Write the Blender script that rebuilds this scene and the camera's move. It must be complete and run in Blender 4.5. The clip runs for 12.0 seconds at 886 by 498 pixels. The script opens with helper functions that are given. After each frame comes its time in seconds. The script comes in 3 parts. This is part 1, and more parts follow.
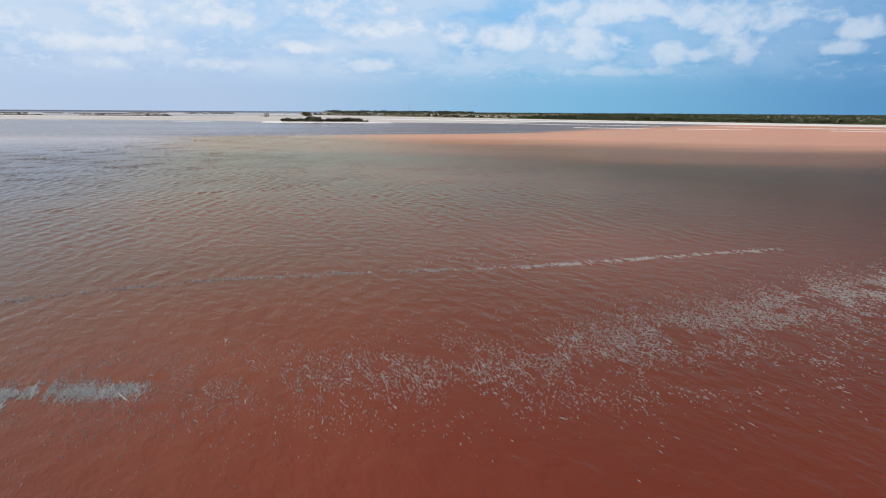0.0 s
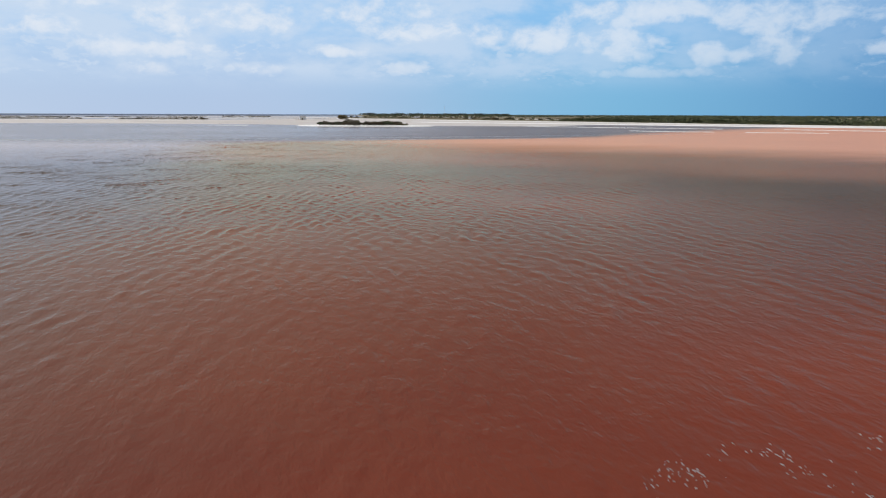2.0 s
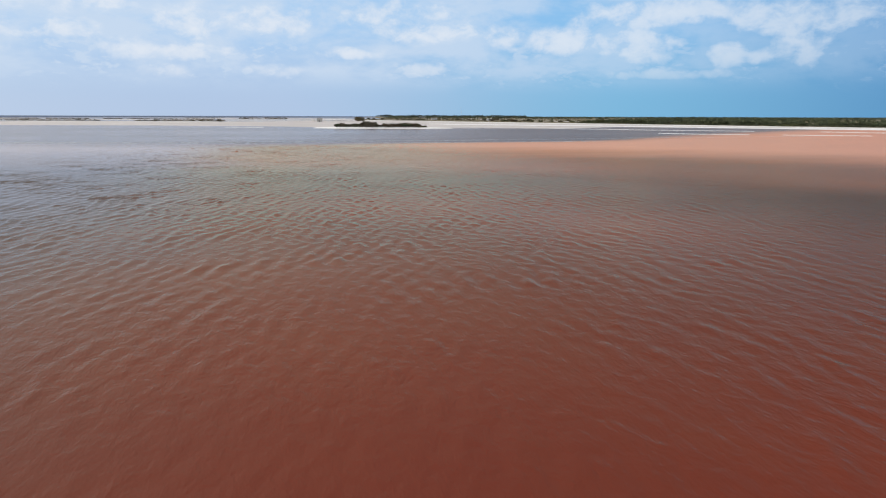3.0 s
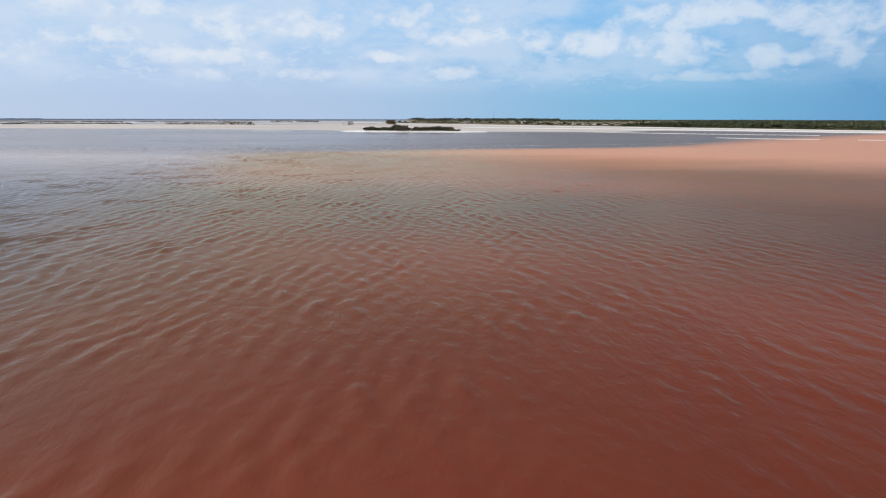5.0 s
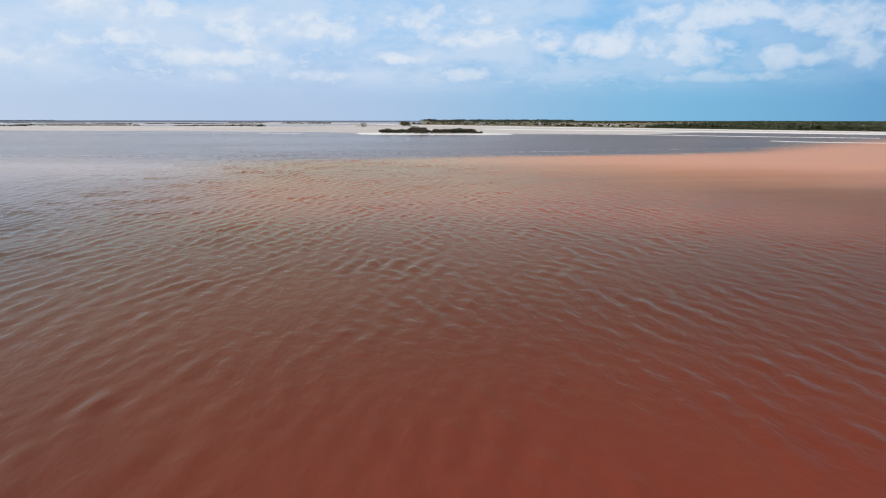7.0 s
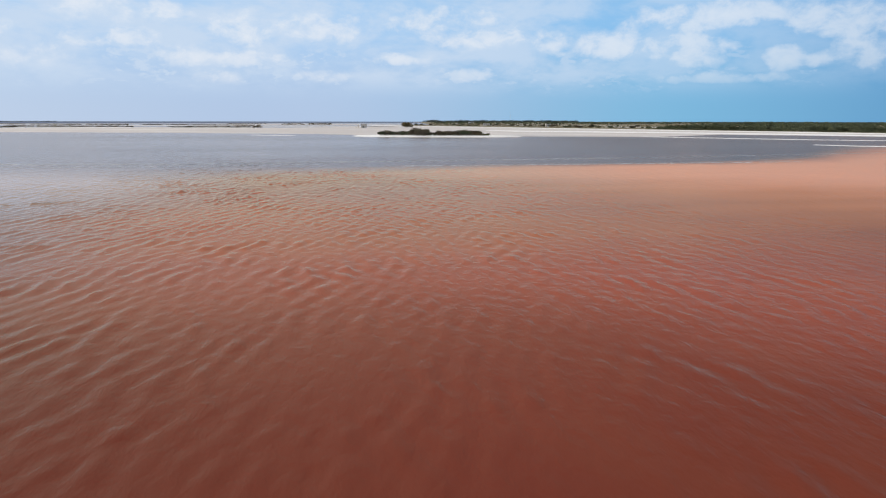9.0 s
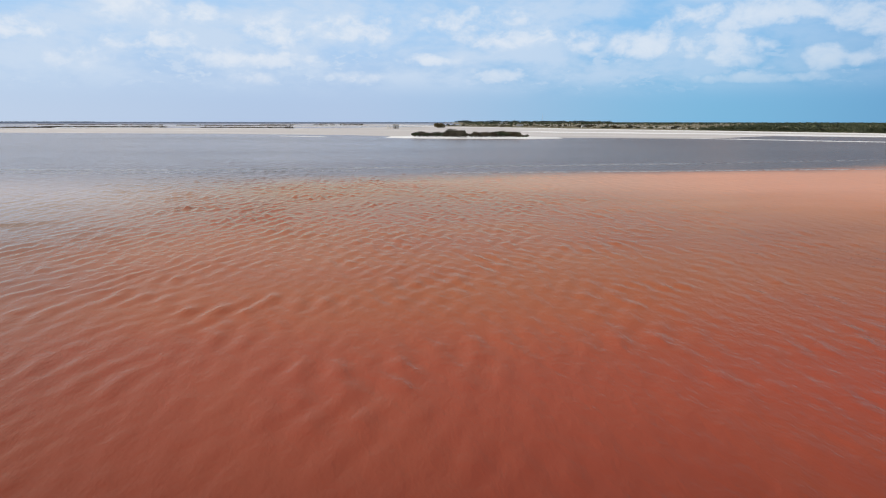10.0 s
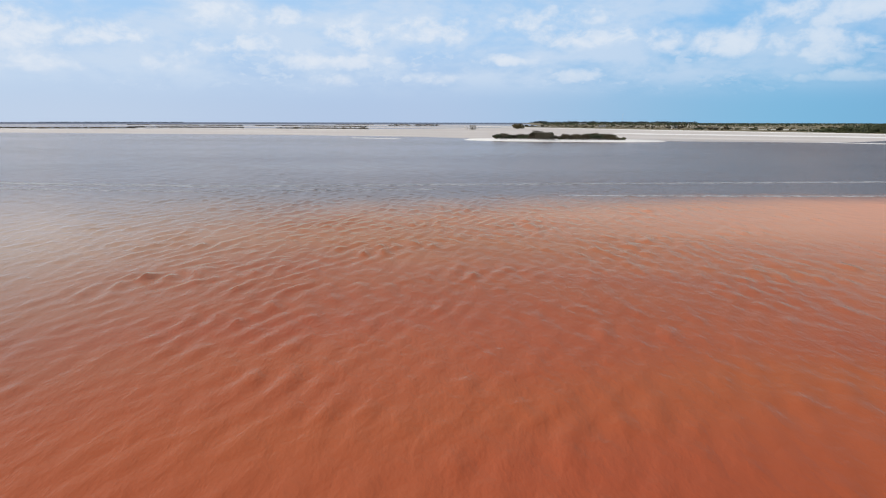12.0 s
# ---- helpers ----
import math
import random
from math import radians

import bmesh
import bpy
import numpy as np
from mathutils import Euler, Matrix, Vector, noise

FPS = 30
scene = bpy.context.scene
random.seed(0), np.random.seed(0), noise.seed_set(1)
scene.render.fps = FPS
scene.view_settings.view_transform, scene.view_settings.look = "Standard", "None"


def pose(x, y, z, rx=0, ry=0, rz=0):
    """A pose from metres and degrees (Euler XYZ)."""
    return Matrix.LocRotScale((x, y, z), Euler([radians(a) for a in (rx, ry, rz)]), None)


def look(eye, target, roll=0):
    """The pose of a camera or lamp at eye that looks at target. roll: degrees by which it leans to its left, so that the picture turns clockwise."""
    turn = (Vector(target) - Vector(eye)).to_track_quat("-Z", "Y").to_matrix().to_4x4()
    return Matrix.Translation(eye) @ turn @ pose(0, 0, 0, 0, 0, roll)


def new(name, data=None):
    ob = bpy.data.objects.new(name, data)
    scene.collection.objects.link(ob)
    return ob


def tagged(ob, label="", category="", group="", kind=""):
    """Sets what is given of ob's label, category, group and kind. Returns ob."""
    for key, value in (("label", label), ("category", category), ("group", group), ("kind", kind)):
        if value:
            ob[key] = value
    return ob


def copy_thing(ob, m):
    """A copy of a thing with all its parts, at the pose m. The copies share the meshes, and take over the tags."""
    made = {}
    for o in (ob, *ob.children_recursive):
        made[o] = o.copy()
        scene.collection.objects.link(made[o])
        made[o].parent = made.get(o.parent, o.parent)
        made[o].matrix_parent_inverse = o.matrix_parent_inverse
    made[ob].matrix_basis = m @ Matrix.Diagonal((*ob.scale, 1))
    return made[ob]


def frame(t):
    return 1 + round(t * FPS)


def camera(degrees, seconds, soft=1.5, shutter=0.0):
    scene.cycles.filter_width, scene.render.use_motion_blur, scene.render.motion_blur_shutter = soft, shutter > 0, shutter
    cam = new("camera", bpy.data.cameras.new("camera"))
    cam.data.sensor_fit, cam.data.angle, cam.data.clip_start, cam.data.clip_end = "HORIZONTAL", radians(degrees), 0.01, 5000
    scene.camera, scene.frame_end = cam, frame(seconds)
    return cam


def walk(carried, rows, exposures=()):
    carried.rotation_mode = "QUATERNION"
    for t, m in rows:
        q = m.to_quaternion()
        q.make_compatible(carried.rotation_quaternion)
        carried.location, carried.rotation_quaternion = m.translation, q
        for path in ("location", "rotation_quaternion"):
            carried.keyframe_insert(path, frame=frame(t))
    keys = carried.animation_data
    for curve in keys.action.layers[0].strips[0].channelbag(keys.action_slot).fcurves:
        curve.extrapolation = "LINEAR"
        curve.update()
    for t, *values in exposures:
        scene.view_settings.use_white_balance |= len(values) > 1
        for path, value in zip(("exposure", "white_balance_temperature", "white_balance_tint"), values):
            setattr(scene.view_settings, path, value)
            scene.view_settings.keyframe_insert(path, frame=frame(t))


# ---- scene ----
from mathutils.geometry import delaunay_2d_cdt

cam = camera(69.6, 12.0, soft=1.2, shutter=0.15)
# seconds, x, y, z, yaw, pitch, roll
ROWS = [
    (0.0, 0.0, 0.0, 11.8, 0.0, -12.23, -0.36),
    (0.5, -2.18, 6.93, 11.79, 0.8, -12.18, -0.29),
    (1.0, -4.36, 14.16, 11.79, 1.59, -12.12, -0.24),
    (1.5, -6.37, 21.81, 11.79, 2.41, -12.07, -0.21),
    (2.0, -8.5, 29.49, 11.79, 2.98, -12.02, -0.18),
    (2.5, -10.69, 37.29, 11.78, 3.73, -11.94, -0.16),
    (3.0, -12.44, 45.13, 11.78, 4.4, -11.87, -0.15),
    (5.0, -17.7, 76.67, 11.75, 7.18, -11.62, -0.11),
    (5.5, -20.49, 84.91, 11.75, 7.69, -11.61, -0.09),
    (6.0, -23.85, 93.64, 11.78, 7.96, -11.58, -0.08),
    (6.5, -27.14, 102.66, 11.81, 8.09, -11.54, -0.07),
    (7.0, -29.92, 111.61, 11.83, 8.18, -11.51, -0.06),
    (9.0, -35.84, 148.85, 11.95, 8.44, -11.43, -0.06),
    (9.5, -39.11, 158.38, 11.98, 9.67, -11.4, -0.05),
    (10.0, -43.12, 168.59, 12.03, 11.14, -11.39, -0.05),
    (10.5, -47.33, 179.15, 12.08, 12.57, -11.37, -0.05),
    (11.0, -51.34, 189.39, 12.13, 14.55, -11.36, -0.06),
    (11.5, -55.08, 199.01, 12.17, 16.47, -11.36, -0.07),
    (12.0, -57.84, 208.71, 12.19, 17.7, -11.35, -0.08),
]
walk(cam, [(t, pose(x, y, z, 90 + pitch, roll, yaw)) for t, x, y, z, yaw, pitch, roll in ROWS])

# ---- world, sun, exposure ----
SUN_AZ, SUN_EL = -85.0, 44.0          # degrees, azimuth clockwise from +y
SUN_DIR = Vector((math.sin(radians(SUN_AZ)) * math.cos(radians(SUN_EL)),
                  math.cos(radians(SUN_AZ)) * math.cos(radians(SUN_EL)), math.sin(radians(SUN_EL))))
SKY_STRENGTH = 0.1


class Nodes:
    """Short hand for building a node tree."""

    def __init__(self, tree):
        self.tree = tree
        tree.nodes.clear()

    def add(self, kind, props=(), **ins):
        n = self.tree.nodes.new(kind)
        for k, v in dict(props).items():
            setattr(n, k, v)
        for k, v in ins.items():
            self.put(n.inputs[int(k[1:])] if k[0] == "i" and k[1:].isdigit() else n.inputs[k.replace("_", " ")], v)
        return n

    def put(self, socket, v):
        if isinstance(v, bpy.types.NodeSocket):
            self.tree.links.new(v, socket)
        elif v is not None:
            socket.default_value = v

    def math(self, op, a, b=None, c=None, clamp=False):
        n = self.tree.nodes.new("ShaderNodeMath")
        n.operation, n.use_clamp = op, clamp
        for s, v in zip(n.inputs, (a, b, c)):
            self.put(s, v)
        return n.outputs[0]

    def mix(self, fac, a, b, blend="MIX"):
        n = self.tree.nodes.new("ShaderNodeMix")
        n.data_type, n.blend_type = "RGBA", blend
        self.put(n.inputs[0], fac)
        self.put(n.inputs[6], a)
        self.put(n.inputs[7], b)
        return n.outputs[2]

    def span(self, v, lo, hi, a=0.0, b=1.0, smooth=True):
        n = self.tree.nodes.new("ShaderNodeMapRange")
        n.interpolation_type = "SMOOTHSTEP" if smooth else "LINEAR"
        for s, x in zip(n.inputs, (v, lo, hi, a, b)):
            self.put(s, x)
        return n.outputs[0]

    def noise(self, vec, scale, detail=4.0, rough=0.55, distort=0.0):
        n = self.tree.nodes.new("ShaderNodeTexNoise")
        self.put(n.inputs["Vector"], vec)
        for k, v in (("Scale", scale), ("Detail", detail), ("Roughness", rough), ("Distortion", distort)):
            n.inputs[k].default_value = v
        return n.outputs["Fac"]

    def mapped(self, vec, scale=(1, 1, 1), turn=(0, 0, 0), loc=(0, 0, 0)):
        for s, r in (((1, 1, 1), turn), (scale, (0, 0, 0))):
            n = self.tree.nodes.new("ShaderNodeMapping")
            self.put(n.inputs["Vector"], vec)
            n.inputs["Scale"].default_value = s
            n.inputs["Rotation"].default_value = [radians(a) for a in r]
            vec = n.outputs[0]
        n.inputs["Location"].default_value = loc
        return vec


def build_world():
    world = bpy.data.worlds.new("sky")
    scene.world = world
    world.use_nodes = True
    n = Nodes(world.node_tree)
    sky = n.add("ShaderNodeTexSky", dict(sky_type="NISHITA", sun_disc=False, sun_elevation=radians(SUN_EL),
                                         sun_rotation=radians(SUN_AZ % 360), dust_density=1.5, ozone_density=2.0))
    gen = n.add("ShaderNodeTexCoord").outputs["Generated"]
    sep = n.add("ShaderNodeSeparateXYZ", (), Vector=gen)
    x, y, z = sep.outputs
    az = n.math("MULTIPLY", n.math("ARCTAN2", x, y), 180 / math.pi)
    el = n.math("MULTIPLY", n.math("ARCSINE", z), 180 / math.pi)
    # haze near the horizon: milky towards the sun, clear blue away from it
    away = n.span(az, -22.0, 14.0)
    far_away = n.span(az, 8.0, 42.0)
    sunward = n.span(az, -22.0, -52.0)
    haze = n.mix(away, (0.45, 0.575, 0.78, 1), (0.21, 0.48, 0.72, 1))
    haze = n.mix(far_away, haze, (0.09, 0.27, 0.53, 1))
    haze = n.mix(sunward, haze, (0.53, 0.64, 0.81, 1))
    upper = n.mix(away, (0.40, 0.62, 0.90, 1), (0.24, 0.52, 0.85, 1))
    upper = n.mix(far_away, upper, (0.10, 0.295, 0.60, 1))
    low = n.mix(n.span(el, 0.0, 9.0), haze, upper)
    low = n.mix(1.0, low, (1 / SKY_STRENGTH,) * 3 + (1,), "MULTIPLY")
    clear = n.mix(n.span(el, 6.0, 35.0), low, sky.outputs[0])
    # cumulus banks: ellipses in azimuth and elevation, eaten away by noise
    warp = n.noise(n.mapped(gen, (13, 13, 24)), 1.0, 4.0, 0.55)
    puff = n.noise(n.mapped(gen, (32, 32, 48)), 1.0, 8.0, 0.60, 0.25)
    wob = n.math("ADD", n.math("MULTIPLY", n.math("SUBTRACT", warp, 0.5), 1.8), n.math("MULTIPLY", n.math("SUBTRACT", puff, 0.5), 2.6))
    field = None
    for a, e, w, h in CLOUDS + CLOUDS_SUNWARD:
        da = n.math("DIVIDE", n.math("SUBTRACT", az, a), w * 1.6)
        de = n.math("DIVIDE", n.math("SUBTRACT", el, e - 0.15 * h), h * 1.7)
        # flatter base than top
        de = n.math("MULTIPLY", de, n.math("ADD", 1.0, n.math("MULTIPLY", n.math("LESS_THAN", de, 0.0), 0.4)))
        r2 = n.math("ADD", n.math("MULTIPLY", da, da), n.math("MULTIPLY", de, de))
        v = n.math("SUBTRACT", 0.75, r2)
        field = v if field is None else n.math("SMOOTH_MAX", field, v, 0.35)
    field = n.math("MAXIMUM", field, -0.75)
    mass = n.math("MULTIPLY_ADD", field, 1.1, wob)
    dens = n.math("MULTIPLY", n.span(mass, -0.45, 0.85), n.math("MULTIPLY", n.span(az, 30.0, -20.0, 0.72, 0.88), n.span(el, 2.0, 6.0, 0.55, 1.0)))
    bright = n.span(mass, 0.0, 1.4)
    # rows of small puffs low in the sky, thickest towards the sun
    low_puff = n.noise(n.mapped(gen, (46, 46, 105)), 1.0, 6.0, 0.58, 0.2)
    low_bank = n.noise(n.mapped(gen, (9, 9, 26)), 1.0, 2.0, 0.5)
    rows = n.math("MULTIPLY", n.span(n.math("MULTIPLY_ADD", low_bank, 0.5, low_puff), 0.74, 0.92), n.math("MULTIPLY", n.span(el, 1.2, 3.2), n.span(el, 7.0, 5.0)))
    dens = n.math("MAXIMUM", dens, n.math("MULTIPLY", rows, n.span(az, 30.0, -20.0, 0.35, 0.8)))
    # a broken deck over the rest of the dome, thinner away from the sun
    deck = n.noise(n.mapped(gen, (7, 7, 17)), 1.0, 7.0, 0.6, 0.2)
    thin = n.span(az, 30.0, -14.0, 0.3, 0.95)
    veil = n.math("MULTIPLY", n.span(deck, 0.33, 0.60), n.math("MULTIPLY", n.span(el, 0.8, 4.0), thin))
    high = n.span(el, 9.5, 13.0)
    over = n.math("MULTIPLY", n.span(n.noise(n.mapped(gen, (3.0, 3.0, 4.5)), 1.0, 6.0, 0.6), 0.24, 0.50), high)
    veil = n.math("MAXIMUM", n.math("MULTIPLY", veil, 0.92), n.math("MULTIPLY", over, 0.95))
    lit = n.mix(bright, (0.60, 0.715, 0.87, 1), (0.82, 0.855, 0.91, 1))
    lit = n.mix(n.math("MULTIPLY", far_away, 0.35), lit, (0.45, 0.62, 0.80, 1))
    toward = n.add("ShaderNodeVectorMath", dict(operation="DOT_PRODUCT"), i0=gen, i1=SUN_DIR)
    glow = n.span(toward.outputs["Value"], 0.05, 0.95)
    lit = n.mix(high, lit, n.mix(glow, (0.30, 0.298, 0.29, 1), (0.60, 0.59, 0.57, 1)))
    lit = n.mix(1.0, lit, (1 / SKY_STRENGTH,) * 3 + (1,), "MULTIPLY")
    dens = n.math("MULTIPLY", n.math("MAXIMUM", dens, veil), n.span(el, 0.8, 4.0, 0.05, 0.95))
    col = n.mix(dens, clear, lit)
    bg = n.add("ShaderNodeBackground", (), Color=col, Strength=SKY_STRENGTH)
    n.add("ShaderNodeOutputWorld", (), Surface=bg.outputs[0])


# azimuth, elevation, half width, half height (degrees)
CLOUDS = [
    (-7.9, 8.2, 4.0, 1.0), (-5.1, 6.9, 3.8, 0.9), (0.1, 6.6, 2.1, 0.8), (-11.8, 5.1, 2.2, 0.5), (-6.6, 3.7, 2.5, 0.5),
    (6.1, 6.1, 2.9, 1.1), (11.9, 5.5, 3.0, 1.1), (13.9, 8.1, 5.2, 1.0), (24.2, 7.3, 5.0, 1.1), (18.8, 4.8, 1.2, 0.9),
    (21.2, 4.5, 0.9, 0.5), (24.4, 4.8, 1.9, 1.2), (32.0, 6.0, 1.2, 0.7), (30.9, 4.7, 1.6, 0.5), (14.6, 3.3, 3.8, 0.4),
]
CLOUDS_SUNWARD = [
    (-20.2, 7.5, 3.4, 1.3), (-24.9, 7.1, 2.5, 1.4), (-25.9, 5.0, 3.0, 0.7), (-29.8, 5.2, 1.7, 1.0), (-27.0, 3.4, 1.8, 0.5),
    (-19.1, 3.6, 2.3, 0.5), (-44.9, 6.4, 2.8, 1.0), (-40.2, 4.8, 1.9, 1.0), (-51.0, 6.3, 3.0, 1.6), (-31.2, 8.3, 1.7, 0.8),
    (-36.3, 8.3, 2.9, 1.1), (-49.2, 4.2, 2.6, 0.7), (-34.5, 6.2, 3.4, 0.8),
]
build_world()
sun_data = bpy.data.lights.new("sun", "SUN")
sun_data.energy, sun_data.angle, sun_data.color = 3.05, radians(0.53), (1.0, 0.95, 0.87)
sun = new("sun", sun_data)
sun.matrix_world = look(SUN_DIR * 1000, (0, 0, 0))
scene.view_settings.exposure = 0.0


# ---- materials ----
def material(name):
    m = bpy.data.materials.new(name)
    m.use_nodes = True
    return m, Nodes(m.node_tree)


def finish(n, colour, rough=0.8, bump=None, strength=0.3, distance=0.05, **more):
    b = n.add("ShaderNodeBsdfPrincipled")
    n.put(b.inputs["Base Color"], colour)
    n.put(b.inputs["Roughness"], rough)
    for k, v in more.items():
        n.put(b.inputs[k.replace("_", " ")], v)
    if bump is not None:
        bn = n.add("ShaderNodeBump", (), Strength=strength, Distance=distance, Height=bump)
        n.put(b.inputs["Normal"], bn.outputs[0])
    n.add("ShaderNodeOutputMaterial", (), Surface=b.outputs[0])
    return b


def place(n):
    return n.add("ShaderNodeNewGeometry").outputs["Position"]


def mottled(name, a, b, scale, rough=0.85, grain=8.0, strength=0.4, distance=0.05):
    m, n = material(name)
    p = place(n)
    f = n.span(n.noise(p, scale, 5.0, 0.6), 0.3, 0.7)
    g = n.noise(p, grain, 4.0, 0.6)
    c = n.mix(f, (*a, 1), (*b, 1))
    c = n.mix(n.span(g, 0.2, 0.8, 0.0, 0.35), c, n.mix(1.0, c, (0.55, 0.55, 0.55, 1), "MULTIPLY"))
    finish(n, c, rough, g, strength, distance)
    return m


def leafy(name, a, b):
    m, n = material(name)
    isl = n.add("ShaderNodeNewGeometry").outputs["Random Per Island"]
    rnd = n.add("ShaderNodeObjectInfo").outputs["Random"]
    c = n.mix(isl, (*a, 1), (*b, 1))
    stand = n.noise(place(n), 0.02, 3.0, 0.6)
    c = n.mix(n.span(stand, 0.45, 0.7, 0.0, 0.6), c, n.mix(1.0, c, (2.0, 1.7, 1.2, 1), "MULTIPLY"))
    c = n.mix(n.math("MULTIPLY", rnd, 0.5), c, n.mix(1.0, c, (1.1, 0.85, 0.6, 1), "MULTIPLY"))
    finish(n, c, 0.7)
    return m


def water_material():
    m, n = material("brine")
    p = place(n)
    sep = n.add("ShaderNodeSeparateXYZ", (), Vector=p)
    x, y, _ = sep.outputs
    # algae-red brine gives way to grey open water past the drift line, and to blue far out
    bend = n.math("MULTIPLY", n.math("MAXIMUM", n.math("SUBTRACT", x, 50.0), 0.0), 0.75)
    level = n.math("MULTIPLY", n.math("MAXIMUM", n.math("SUBTRACT", -110.0, x), 0.0), 0.33)
    drift = n.math("SUBTRACT", y, n.math("ADD", n.math("MULTIPLY_ADD", x, 0.36, 340.0), n.math("ADD", bend, level)))
    big = n.noise(n.mapped(p, (0.4, 1.0, 1.0), (0, 0, -20)), 0.02, 4.0, 0.6)
    patch = n.noise(n.mapped(p, (0.35, 1.0, 1.0), (0, 0, -15)), 0.011, 4.0, 0.55)
    fine = n.noise(n.mapped(p, (0.5, 1.0, 1.0), (0, 0, 60)), 0.11, 4.0, 0.6)
    red = n.mix(n.span(big, 0.35, 0.65), (0.288, 0.044, 0.027, 1), (0.338, 0.058, 0.032, 1))
    red = n.mix(n.span(fine, 0.4, 0.7, 0.0, 0.35), red, (0.36, 0.078, 0.040, 1))
    # browner water on the landward side: its dull shaded tone is put into the colour
    shade_brown = n.span(n.math("MULTIPLY_ADD", y, 0.28, x), 22.0, 90.0, 0.0, 0.7)
    red = n.mix(shade_brown, red, (0.155, 0.075, 0.043, 1))
    # orange patches, then paler silty peach before the drift line, its sunlit brightness painted in
    orange_patch = n.math("MULTIPLY", n.span(y, 185.0, 225.0), n.span(patch, 0.40, 0.60))
    red = n.mix(n.math("MULTIPLY", orange_patch, 0.75), red, (0.385, 0.112, 0.028, 1))
    sunlit_silt = n.span(n.math("ADD", n.math("MULTIPLY_ADD", x, 0.38, y), n.math("MULTIPLY", n.math("SUBTRACT", big, 0.5), 90.0)), 216.0, 322.0)
    red = n.mix(sunlit_silt, red, (0.66, 0.285, 0.190, 1))
    grey = n.mix(n.span(big, 0.35, 0.65), (0.120, 0.105, 0.120, 1), (0.165, 0.145, 0.158, 1))
    grey = n.mix(n.span(x, 60.0, 240.0, 0.0, 0.8), grey, (0.30, 0.215, 0.19, 1))
    # red gives way to grey-brown sunward; the sunlit band there is painted in as beige
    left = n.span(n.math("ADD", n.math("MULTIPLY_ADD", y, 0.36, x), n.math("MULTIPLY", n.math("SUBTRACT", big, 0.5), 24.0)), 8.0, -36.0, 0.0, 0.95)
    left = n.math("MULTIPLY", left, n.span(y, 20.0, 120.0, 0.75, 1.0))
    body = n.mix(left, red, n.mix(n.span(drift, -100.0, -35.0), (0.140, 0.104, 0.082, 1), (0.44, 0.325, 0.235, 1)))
    soft = n.span(x, -130.0, -40.0, -45.0, -16.0)
    open_water = n.span(n.math("ADD", drift, n.math("MULTIPLY_ADD", fine, 16.0, -8.0)), soft, n.span(x, 0.0, 120.0, 8.0, 70.0))
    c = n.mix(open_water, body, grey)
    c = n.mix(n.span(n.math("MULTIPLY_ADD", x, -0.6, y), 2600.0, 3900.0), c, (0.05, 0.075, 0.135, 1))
    # wind ripples, crests along the swell
    r1 = n.noise(n.mapped(p, (1.0, 0.5, 1.0), (0, 0, -17)), 1.3, 3.0, 0.55, 0.2)
    r2 = n.noise(n.mapped(p, (1.0, 0.7, 1.0), (0, 0, -30)), 3.6, 3.0, 0.6, 0.3)
    gust = n.span(n.noise(n.mapped(p, (0.6, 1.0, 1.0)), 0.035, 3.0, 0.6), 0.3, 0.7, 0.55, 1.1)
    h = n.math("MULTIPLY", n.math("ADD", n.math("MULTIPLY", r1, n.span(y, 60.0, 110.0, 0.7, 0.55)), n.math("MULTIPLY", r2, n.span(y, 50.0, 100.0, 0.14, 0.05))), gust)
    r3 = n.noise(n.mapped(p, (1.0, 0.45, 1.0), (0, 0, -8)), 0.42, 4.0, 0.6, 0.2)
    h = n.math("MULTIPLY_ADD", r3, n.span(y, 220.0, 420.0, 0.0, 1.6), h)
    bump = n.add("ShaderNodeBump", (), Strength=0.8, Distance=0.22, Height=h).outputs[0]
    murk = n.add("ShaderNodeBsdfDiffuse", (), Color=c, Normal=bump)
    # stand-in for polarised sky reflection: gloss of the red brine tinted yellowish, weakened landward
    reflect_tint = n.mix(left, (0.86, 0.86, 0.64, 1), (0.89, 0.845, 0.87, 1))
    reflect_tint = n.mix(open_water, reflect_tint, n.mix(n.span(x, -140.0, 20.0), (0.84, 0.79, 0.78, 1), (0.58, 0.46, 0.42, 1)))
    gloss = n.add("ShaderNodeBsdfGlossy", (), Color=reflect_tint, Roughness=0.20, Normal=bump)
    fres = n.add("ShaderNodeFresnel", (), IOR=1.36, Normal=bump).outputs[0]
    sheen = n.math("MULTIPLY", n.span(patch, 0.3, 0.7, 0.98, 0.86), n.math("MAXIMUM", n.span(n.math("MULTIPLY_ADD", y, 0.28, x), 10.0, 85.0, 1.0, 0.44), open_water))
    sheen = n.math("MULTIPLY", sheen, n.span(n.math("MULTIPLY_ADD", x, -0.6, y), 2600.0, 3900.0, 1.0, 0.25))
    mx = n.add("ShaderNodeMixShader", (), i0=n.math("MULTIPLY", fres, sheen), i1=murk.outputs[0], i2=gloss.outputs[0])
    n.add("ShaderNodeOutputMaterial", (), Surface=mx.outputs[0])
    return m


M_WATER = water_material()


